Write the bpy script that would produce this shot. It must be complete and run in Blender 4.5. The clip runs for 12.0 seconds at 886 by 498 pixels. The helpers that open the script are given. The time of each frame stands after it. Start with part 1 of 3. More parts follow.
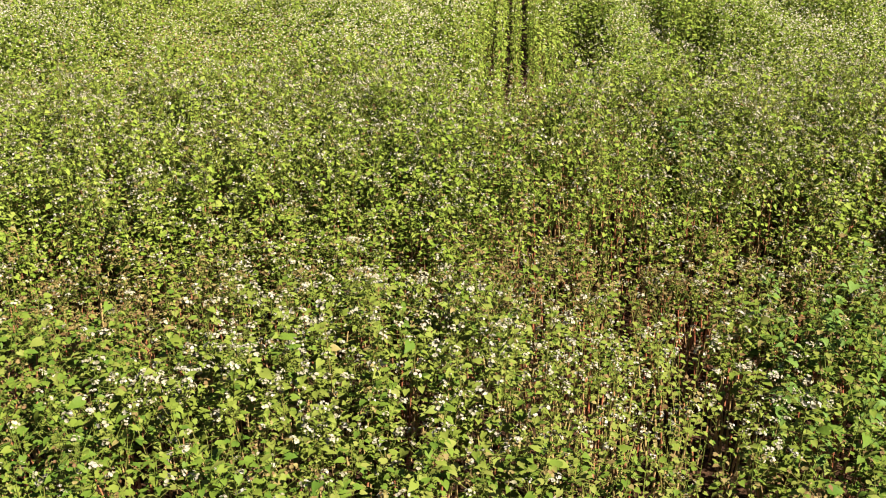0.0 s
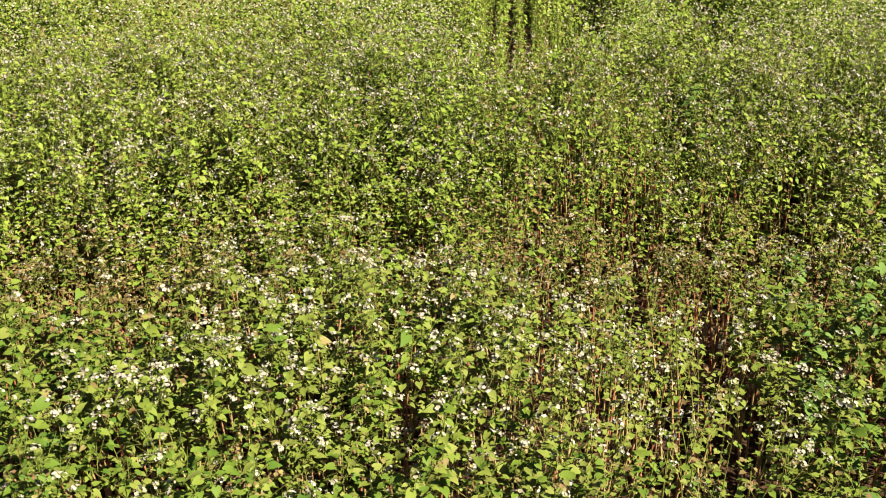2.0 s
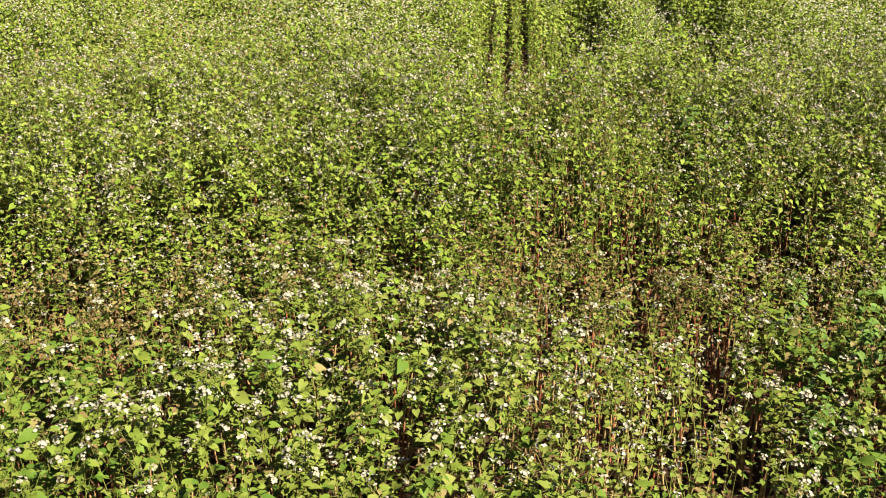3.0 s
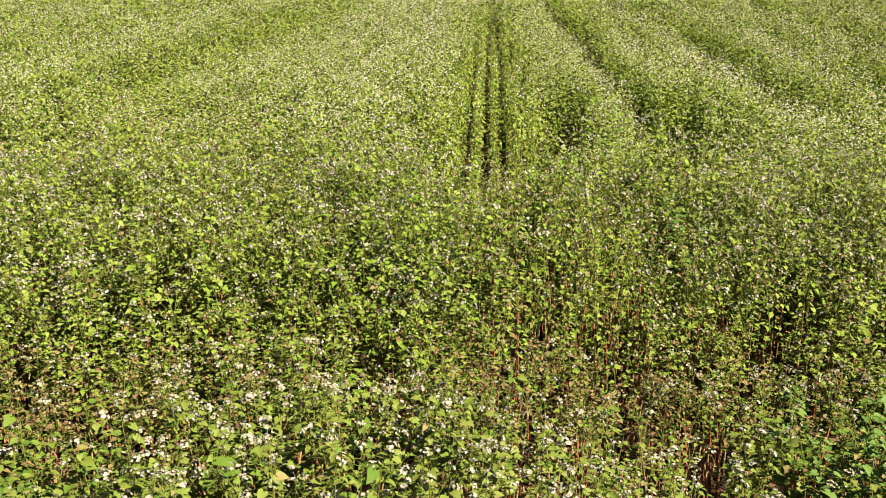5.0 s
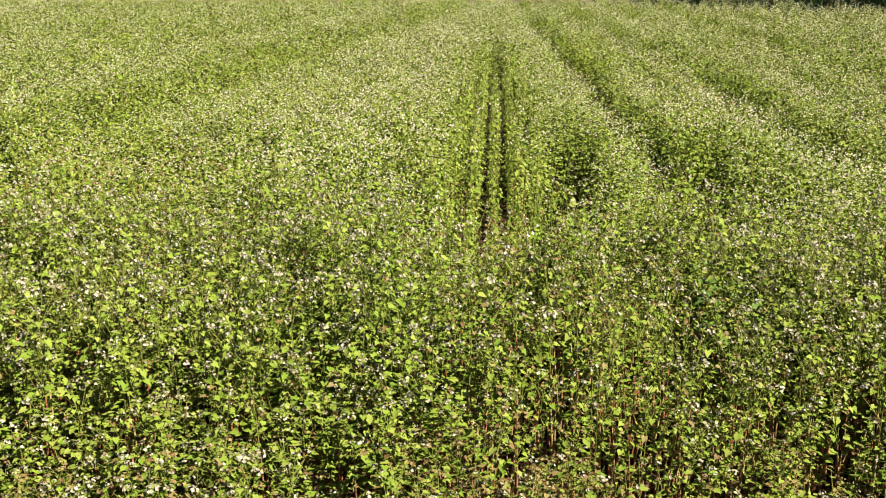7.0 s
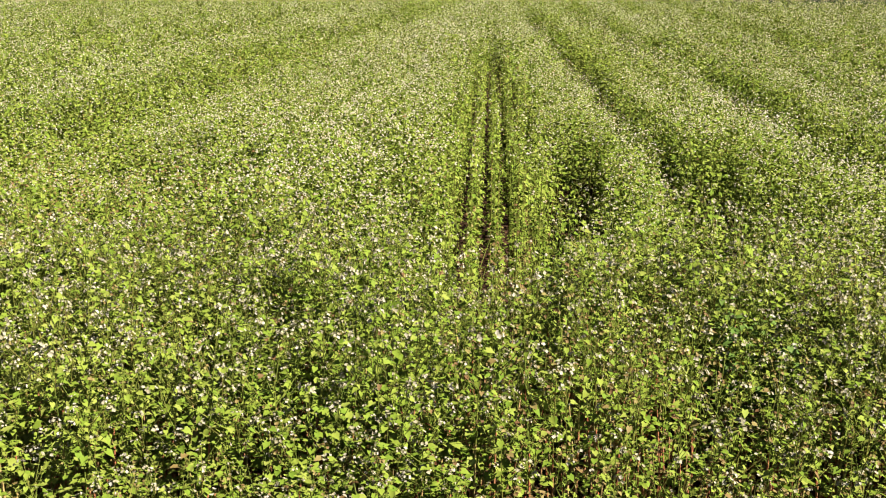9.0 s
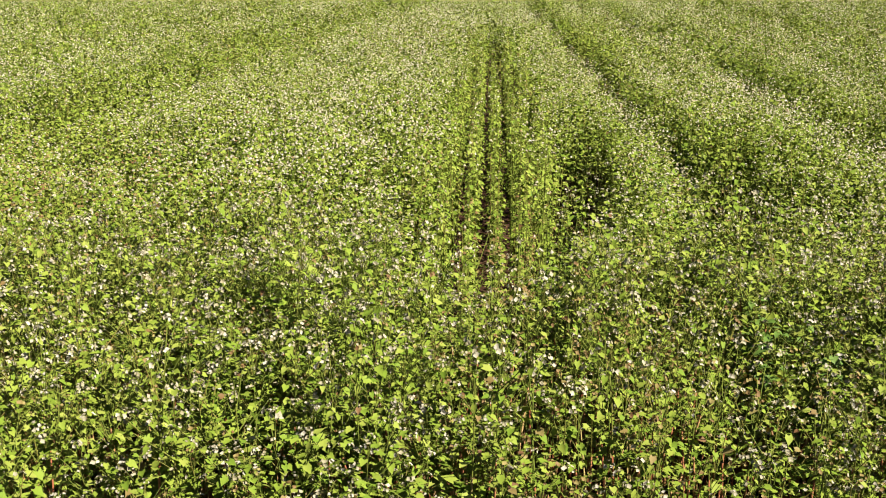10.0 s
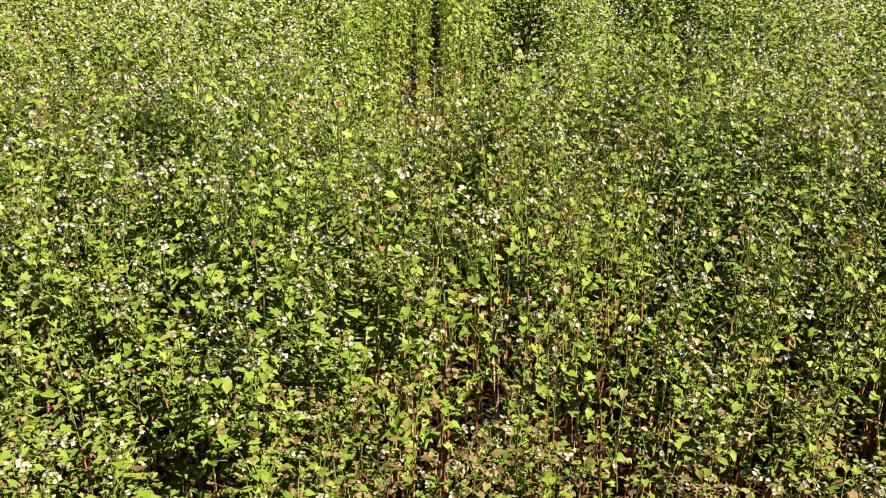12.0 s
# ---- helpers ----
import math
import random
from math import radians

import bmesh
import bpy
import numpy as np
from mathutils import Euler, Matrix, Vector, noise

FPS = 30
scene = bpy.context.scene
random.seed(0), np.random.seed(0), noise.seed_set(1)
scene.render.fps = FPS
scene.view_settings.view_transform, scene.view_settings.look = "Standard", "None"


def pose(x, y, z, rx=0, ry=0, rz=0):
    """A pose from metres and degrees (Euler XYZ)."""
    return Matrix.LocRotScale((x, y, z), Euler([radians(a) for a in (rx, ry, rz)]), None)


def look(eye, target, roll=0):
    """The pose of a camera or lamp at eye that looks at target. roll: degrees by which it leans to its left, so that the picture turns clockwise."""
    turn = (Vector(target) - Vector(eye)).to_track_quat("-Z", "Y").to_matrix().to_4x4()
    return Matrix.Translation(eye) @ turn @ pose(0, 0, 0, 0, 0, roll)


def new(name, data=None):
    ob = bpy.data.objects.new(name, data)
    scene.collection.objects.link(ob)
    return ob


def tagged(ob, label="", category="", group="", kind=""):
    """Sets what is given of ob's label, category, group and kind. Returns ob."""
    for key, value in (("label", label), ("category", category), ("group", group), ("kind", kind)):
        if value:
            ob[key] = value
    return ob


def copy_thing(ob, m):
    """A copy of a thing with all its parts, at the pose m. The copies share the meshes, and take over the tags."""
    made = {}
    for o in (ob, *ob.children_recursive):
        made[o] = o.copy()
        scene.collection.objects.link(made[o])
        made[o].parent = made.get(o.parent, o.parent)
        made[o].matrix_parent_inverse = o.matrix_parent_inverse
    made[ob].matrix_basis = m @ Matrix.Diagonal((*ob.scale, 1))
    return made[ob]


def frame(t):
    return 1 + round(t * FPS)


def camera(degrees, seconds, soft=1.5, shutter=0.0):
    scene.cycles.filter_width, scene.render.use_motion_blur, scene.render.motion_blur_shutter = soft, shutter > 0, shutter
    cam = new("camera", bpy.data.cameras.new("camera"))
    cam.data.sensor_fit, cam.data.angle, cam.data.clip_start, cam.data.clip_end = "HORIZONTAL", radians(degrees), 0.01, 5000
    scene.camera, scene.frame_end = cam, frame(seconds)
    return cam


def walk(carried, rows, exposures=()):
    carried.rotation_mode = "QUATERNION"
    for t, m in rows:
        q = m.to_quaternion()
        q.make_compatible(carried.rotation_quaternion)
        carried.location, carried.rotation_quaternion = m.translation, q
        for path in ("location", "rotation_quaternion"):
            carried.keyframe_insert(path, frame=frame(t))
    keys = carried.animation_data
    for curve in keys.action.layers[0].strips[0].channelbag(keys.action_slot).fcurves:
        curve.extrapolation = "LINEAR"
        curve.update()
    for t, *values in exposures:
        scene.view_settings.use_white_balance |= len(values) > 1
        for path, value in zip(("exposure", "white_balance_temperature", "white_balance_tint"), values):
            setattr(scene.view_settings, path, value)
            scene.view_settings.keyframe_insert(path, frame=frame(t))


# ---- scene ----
cam = camera(48.26, 12.0, 1.05)
PATH = [
    (0, (-0.033, -0.991, 2.074), (-0.071, 0.824, 1.235), -0.51),
    (0.25, (-0.027, -0.910, 2.056), (-0.069, 0.892, 1.192), -0.47),
    (0.5, (-0.031, -0.847, 2.030), (-0.070, 0.948, 1.148), -0.36),
    (0.75, (-0.029, -0.799, 2.020), (-0.067, 0.990, 1.127), -0.39),
    (1, (-0.027, -0.772, 2.014), (-0.063, 1.014, 1.116), -0.46),
    (1.5, (-0.026, -0.767, 2.015), (-0.060, 1.019, 1.116), -0.56),
    (2, (-0.033, -0.751, 2.013), (-0.073, 1.034, 1.112), -0.70),
    (2.5, (-0.036, -0.739, 2.011), (-0.080, 1.050, 1.117), -0.76),
    (2.7, (-0.032, -0.732, 2.029), (-0.074, 1.055, 1.133), -0.86),
    (3.1, (-0.040, -0.691, 1.995), (-0.067, 1.118, 1.143), -0.56),
    (3.5, (-0.056, -0.647, 1.956), (-0.063, 1.183, 1.150), -0.16),
    (3.9, (-0.062, -0.602, 1.923), (-0.055, 1.248, 1.163), 0.15),
    (4.3, (-0.067, -0.556, 1.892), (-0.047, 1.312, 1.178), 0.46),
    (4.5, (-0.059, -0.558, 1.899), (-0.040, 1.316, 1.199), 0.65),
    (5, (-0.048, -0.556, 1.901), (-0.027, 1.332, 1.241), 0.80),
    (5.25, (-0.046, -0.551, 1.900), (-0.021, 1.342, 1.256), 0.86),
    (5.5, (-0.043, -0.519, 1.897), (-0.014, 1.378, 1.263), 0.92),
    (5.75, (-0.031, -0.408, 1.869), (-0.004, 1.491, 1.239), 0.96),
    (6, (-0.019, -0.270, 1.837), (0.006, 1.629, 1.211), 1.00),
    (6.25, (-0.001, -0.116, 1.806), (0.019, 1.785, 1.184), 1.07),
    (6.5, (0.015, 0.025, 1.775), (0.031, 1.929, 1.163), 1.14),
    (6.75, (0.020, 0.087, 1.781), (0.033, 1.995, 1.181), 1.20),
    (7, (0.023, 0.141, 1.788), (0.034, 2.054, 1.204), 1.24),
    (7.2, (0.019, 0.220, 1.785), (0.029, 2.135, 1.210), 1.32),
    (7.6, (0.014, 0.290, 1.795), (0.027, 2.204, 1.213), 1.20),
    (8, (0.012, 0.350, 1.807), (0.026, 2.261, 1.218), 1.07),
    (8.4, (0.010, 0.399, 1.821), (0.026, 2.308, 1.226), 0.95),
    (8.8, (0.007, 0.435, 1.836), (0.025, 2.343, 1.236), 0.84),
    (9, (0.009, 0.489, 1.825), (0.028, 2.397, 1.226), 0.89),
    (9.25, (0.015, 0.585, 1.802), (0.032, 2.493, 1.203), 0.85),
    (9.5, (0.022, 0.681, 1.778), (0.036, 2.589, 1.179), 0.80),
    (9.75, (0.030, 0.767, 1.752), (0.045, 2.673, 1.149), 0.68),
    (10, (0.038, 0.841, 1.727), (0.054, 2.745, 1.115), 0.55),
    (10.25, (0.044, 0.881, 1.706), (0.065, 2.781, 1.081), 0.47),
    (10.5, (0.049, 0.908, 1.686), (0.075, 2.802, 1.044), 0.42),
    (10.75, (0.054, 0.916, 1.673), (0.085, 2.801, 1.005), 0.40),
    (11, (0.058, 0.920, 1.661), (0.099, 2.794, 0.962), 0.43),
    (11.25, (0.063, 0.928, 1.648), (0.126, 2.786, 0.911), 0.57),
    (11.5, (0.072, 0.932, 1.630), (0.158, 2.774, 0.857), 0.82),
    (11.75, (0.093, 0.936, 1.610), (0.204, 2.760, 0.797), 1.07),
    (12, (0.127, 0.943, 1.594), (0.251, 2.746, 0.737), 1.24),
]
walk(cam, [(t, look(eye, target, roll)) for t, eye, target, roll in PATH], exposures=((0, 2.33), (7, 2.31), (9.5, 2.28), (11, 2.21), (12, 2.30)))

# ---- world, sun, exposure ----
SUN_FROM = Vector((0.60, -0.37, 0.71)).normalized()
world = bpy.data.worlds.new("sky")
scene.world = world
world.use_nodes = True
sky = world.node_tree.nodes.new("ShaderNodeTexSky")
sky.sky_type, sky.sun_disc = "NISHITA", False
sky.sun_elevation = math.asin(SUN_FROM.z)
sky.sun_rotation = math.atan2(SUN_FROM.x, SUN_FROM.y)
back = world.node_tree.nodes["Background"]
back.inputs["Strength"].default_value = 0.024
world.node_tree.links.new(sky.outputs[0], back.inputs["Color"])
sun = new("sun", bpy.data.lights.new("sun", "SUN"))
sun.data.energy, sun.data.angle, sun.data.color = 5.0, radians(0.55), (1.0, 0.925, 0.80)
sun.matrix_world = look(SUN_FROM * 60, (0, 0, 0))


# ---- materials ----
def nodes_of(name):
    m = bpy.data.materials.new(name)
    m.use_nodes = True
    m.node_tree.nodes.clear()
    return m, m.node_tree.nodes, m.node_tree.links


def ramp_node(n, stops):
    r = n.new("ShaderNodeValToRGB")
    while len(r.color_ramp.elements) < len(stops):
        r.color_ramp.elements.new(0.5)
    for e, (at, col) in zip(r.color_ramp.elements, stops):
        e.position, e.color = at, (*col, 1)
    return r


def plant_material(name, stops, rough=0.6, through_light=0.35, patch=0.5, sheen=0.2):
    """A thin living surface: colour by piece, drifting in patches over the field, with light passing through."""
    m, n, l = nodes_of(name)
    geo, info, pos = n.new("ShaderNodeNewGeometry"), n.new("ShaderNodeObjectInfo"), n.new("ShaderNodeNewGeometry")
    mix = n.new("ShaderNodeMath")
    mix.operation = "MULTIPLY_ADD"
    mix.inputs[1].default_value = 0.25
    l.new(info.outputs["Random"], mix.inputs[0])
    l.new(geo.outputs["Random Per Island"], mix.inputs[2])
    wrap = n.new("ShaderNodeMath")
    wrap.operation = "FRACT"
    l.new(mix.outputs[0], wrap.inputs[0])
    broad = n.new("ShaderNodeTexNoise")
    broad.inputs["Scale"].default_value, broad.inputs["Detail"].default_value = 0.9, 3
    l.new(pos.outputs["Position"], broad.inputs["Vector"])
    fine = n.new("ShaderNodeTexNoise")
    fine.inputs["Scale"].default_value, fine.inputs["Detail"].default_value = 140, 2
    l.new(pos.outputs["Position"], fine.inputs["Vector"])
    add = n.new("ShaderNodeMath")
    add.operation = "MULTIPLY_ADD"
    add.inputs[1].default_value = patch
    l.new(broad.outputs["Fac"], add.inputs[0])
    less = n.new("ShaderNodeMath")
    less.operation = "SUBTRACT"
    less.inputs[1].default_value = patch * 0.5
    l.new(wrap.outputs[0], less.inputs[0])
    l.new(less.outputs[0], add.inputs[2])
    add2 = n.new("ShaderNodeMath")
    add2.operation = "MULTIPLY_ADD"
    add2.inputs[1].default_value = 0.22
    l.new(fine.outputs["Fac"], add2.inputs[0])
    less2 = n.new("ShaderNodeMath")
    less2.operation = "SUBTRACT"
    less2.inputs[1].default_value = 0.11
    l.new(add.outputs[0], less2.inputs[0])
    l.new(less2.outputs[0], add2.inputs[2])
    ramp = ramp_node(n, stops)
    l.new(add2.outputs[0], ramp.inputs[0])
    skin = n.new("ShaderNodeBsdfPrincipled")
    skin.inputs["Roughness"].default_value = rough
    skin.inputs["Specular IOR Level"].default_value = sheen
    l.new(ramp.outputs[0], skin.inputs["Base Color"])
    bump = n.new("ShaderNodeBump")
    bump.inputs["Strength"].default_value, bump.inputs["Distance"].default_value = 0.35, 0.002
    l.new(fine.outputs["Fac"], bump.inputs["Height"])
    l.new(bump.outputs[0], skin.inputs["Normal"])
    out = n.new("ShaderNodeOutputMaterial")
    if through_light > 0:
        glow = n.new("ShaderNodeBsdfTranslucent")
        warm = n.new("ShaderNodeMix")
        warm.data_type, warm.blend_type = "RGBA", "MULTIPLY"
        warm.inputs["Factor"].default_value = 1.0
        warm.inputs[7].default_value = (1.12, 1.08, 0.4, 1)
        l.new(ramp.outputs[0], warm.inputs[6])
        l.new(warm.outputs[2], glow.inputs["Color"])
        both = n.new("ShaderNodeMixShader")
        both.inputs[0].default_value = through_light
        l.new(skin.outputs[0], both.inputs[1])
        l.new(glow.outputs[0], both.inputs[2])
        l.new(both.outputs[0], out.inputs["Surface"])
    else:
        l.new(skin.outputs[0], out.inputs["Surface"])
    return m


def soil_material():
    m, n, l = nodes_of("dry_soil")
    tc = n.new("ShaderNodeNewGeometry")
    a, b = n.new("ShaderNodeTexNoise"), n.new("ShaderNodeTexNoise")
    a.inputs["Scale"].default_value, a.inputs["Detail"].default_value = 1.3, 5
    b.inputs["Scale"].default_value, b.inputs["Detail"].default_value = 38, 6
    add = n.new("ShaderNodeMath")
    add.operation = "ADD"
    for t in (a, b):
        l.new(tc.outputs["Position"], t.inputs["Vector"])
    l.new(a.outputs["Fac"], add.inputs[0])
    l.new(b.outputs["Fac"], add.inputs[1])
    half = n.new("ShaderNodeMath")
    half.operation = "MULTIPLY"
    half.inputs[1].default_value = 0.5
    l.new(add.outputs[0], half.inputs[0])
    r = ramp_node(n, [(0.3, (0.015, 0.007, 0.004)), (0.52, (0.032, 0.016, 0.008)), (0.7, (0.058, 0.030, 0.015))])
    l.new(half.outputs[0], r.inputs[0])
    s = n.new("ShaderNodeBsdfPrincipled")
    s.inputs["Roughness"].default_value = 0.95
    s.inputs["Specular IOR Level"].default_value = 0.1
    l.new(r.outputs[0], s.inputs["Base Color"])
    bump = n.new("ShaderNodeBump")
    bump.inputs["Strength"].default_value, bump.inputs["Distance"].default_value = 0.9, 0.02
    l.new(b.outputs["Fac"], bump.inputs["Height"])
    l.new(bump.outputs[0], s.inputs["Normal"])
    o = n.new("ShaderNodeOutputMaterial")
    l.new(s.outputs[0], o.inputs["Surface"])
    return m


LEAF = plant_material("buckwheat_leaf", [(0.0, (0.064, 0.100, 0.011)), (0.35, (0.090, 0.122, 0.015)), (0.7, (0.108, 0.134, 0.020)), (1.0, (0.127, 0.143, 0.029))], rough=0.55, through_light=0.08, sheen=0.03)
FRESH_LEAF = plant_material("fresh_buckwheat_leaf", [(0.0, (0.038, 0.070, 0.009)), (0.35, (0.064, 0.096, 0.012)), (0.7, (0.088, 0.110, 0.016)), (1.0, (0.111, 0.120, 0.026))], rough=0.55, through_light=0.14, sheen=0.05)
GREEN_STEM = plant_material("young_stem", [(0.0, (0.058, 0.074, 0.012)), (0.6, (0.082, 0.098, 0.017)), (1.0, (0.105, 0.088, 0.022))], through_light=0.0, sheen=0.05)
STEM = plant_material("buckwheat_stem", [(0.0, (0.172, 0.052, 0.025)), (0.4, (0.205, 0.092, 0.042)), (0.7, (0.222, 0.148, 0.062)), (1.0, (0.190, 0.158, 0.055))], through_light=0.0, sheen=0.1)
PETAL = plant_material("white_petal", [(0.0, (0.156, 0.141, 0.084)), (0.35, (0.190, 0.173, 0.117)), (0.7, (0.220, 0.203, 0.151)), (1.0, (0.260, 0.242, 0.197))], rough=0.6, through_light=0.22, patch=0.3, sheen=0.05)
DRY = plant_material("withered_leaf", [(0.0, (0.080, 0.041, 0.015)), (0.3, (0.104, 0.068, 0.023)), (0.6, (0.122, 0.092, 0.029)), (1.0, (0.145, 0.122, 0.038))], rough=0.7, through_light=0.2)
WEED = plant_material("broad_leaf", [(0.0, (0.030, 0.066, 0.010)), (0.5, (0.050, 0.093, 0.014)), (1.0, (0.078, 0.117, 0.023))], through_light=0.15, sheen=0.12)
TREE_LEAF = plant_material("hedge_leaf", [(0.0, (0.012, 0.028, 0.008)), (0.5, (0.024, 0.048, 0.012)), (1.0, (0.052, 0.080, 0.025))], through_light=0.2)
BARK = plant_material("bark", [(0.0, (0.07, 0.05, 0.035)), (1.0, (0.16, 0.12, 0.085))], rough=0.9, through_light=0.0)
GRASS = plant_material("rough_grass", [(0.0, (0.04, 0.065, 0.013)), (0.5, (0.08, 0.105, 0.023)), (1.0, (0.19, 0.17, 0.075))], through_light=0.2)
SOIL = soil_material()
CROP_MATERIALS = (LEAF, STEM, PETAL, DRY, WEED, GREEN_STEM, FRESH_LEAF)
M_LEAF, M_STEM, M_PETAL, M_DRY, M_WEED, M_GREEN, M_FRESH = range(7)
rng = np.random.default_rng(7)


# ---- shapes of plant parts, as (vertices, triangles) ----
def leaf_shape(size, detail=2):
    """A heart-shaped leaf along +x from its petiole, folded on the midrib."""
    if detail == 3:
        rim = [(-0.05, 0.0, 0.0), (-0.19, 0.14, 0.03), (-0.17, 0.31, 0.06), (0.06, 0.43, 0.10), (0.33, 0.40, 0.10), (0.62, 0.24, 0.03), (1.0, 0, -0.20)]
        v = [(0.02, 0, 0), (0.33, 0, -0.01), (0.66, 0, -0.06)]
        v += rim[1:] + [(x, -y, z) for x, y, z in rim[1:-1]]
        left, right = [3, 4, 5, 6, 7, 8], [9, 10, 11, 12, 13, 8]
        f = []
        for side, flip in ((left, False), (right, True)):
            tris = [(0, side[1], side[0]), (0, side[2], side[1]), (0, 1, side[2]), (1, side[3], side[2]), (1, 2, side[3]), (2, side[4], side[3]), (2, side[5], side[4])]
            f += [(a, c, e) if flip else (a, e, c) for a, e, c in tris] if flip else tris
    elif detail == 2:
        v = [(0, 0, 0), (1.0, 0, -0.16), (-0.20, 0.30, 0.05), (0.30, 0.44, 0.10), (-0.20, -0.30, 0.05), (0.30, -0.44, 0.10)]
        f = [(0, 3, 2), (0, 1, 3), (0, 4, 5), (0, 5, 1)]
    elif detail == 1:
        v = [(-0.1, 0, 0), (1.0, 0, -0.12), (0.15, 0.44, 0.08), (0.15, -0.44, 0.08)]
        f = [(0, 1, 2), (0, 3, 1)]
    else:
        v = [(-0.1, 0.25, 0.04), (1.0, 0, -0.1), (-0.1, -0.45, 0.04)]
        f = [(0, 2, 1)]
    return np.array(v, float) * size, np.array(f)


def tube_shape(points, radii, sides=4):
    """A tapered tube along a line of points."""
    pts = np.array(points, float)
    v, f = [], []
    for k, (p, r) in enumerate(zip(pts, radii)):
        d = pts[min(k + 1, len(pts) - 1)] - pts[max(k - 1, 0)]
        d /= np.linalg.norm(d)
        a = np.cross(d, (0.31, 0.95, 0.05))
        a /= np.linalg.norm(a)
        b = np.cross(d, a)
        for s in range(sides):
            w = 2 * np.pi * s / sides
            v.append(p + r * (a * np.cos(w) + b * np.sin(w)))
    for k in range(len(pts) - 1):
        for s in range(sides):
            i, j = k * sides + s, k * sides + (s + 1) % sides
            f += [(i, j, j + sides), (i, j + sides, i + sides)]
    return np.array(v), np.array(f)


def blossom_shape(size, florets, g, points=5):
    """A loose head of small open florets, each a shallow pointed cup."""
    v, f = [], []
    for k in range(florets):
        d = g.normal(size=3)
        d[2] = abs(d[2]) + 0.25
        d /= np.linalg.norm(d)
        c = d * size * (0.40 + 0.60 * g.random())
        a = np.cross(d, (0.2, 0.3, 0.93))
        a /= np.linalg.norm(a)
        b = np.cross(d, a)
        base = len(v)
        r = size * (0.22 + 0.14 * g.random())
        v.append(c - d * r * 0.35)
        for s in range(points):
            w = 2 * np.pi * (s + g.random() * 0.4) / points
            v.append(c + (a * np.cos(w) + b * np.sin(w)) * r + d * r * (0.15 + 0.25 * g.random()))
        f += [(base, base + 1 + s, base + 1 + (s + 1) % points) for s in range(points)]
    return np.array(v), np.array(f)


def bead_shape(size, g):
    """A distant flower head: a crooked, pointed cluster."""
    v = np.array([(1, 0.6, -0.3), (-1, 0.6, -0.3), (0, -1, -0.3), (0, 0, 0.8)], float) * size * 0.62 + g.normal(size=(4, 3)) * size * 0.12
    return v, np.array([(0, 1, 3), (1, 2, 3), (2, 0, 3)])


def turned(v, yaw, pitch, roll=0.0):
    m = np.array(Euler((roll, pitch, yaw)).to_matrix())
    return v @ m.T


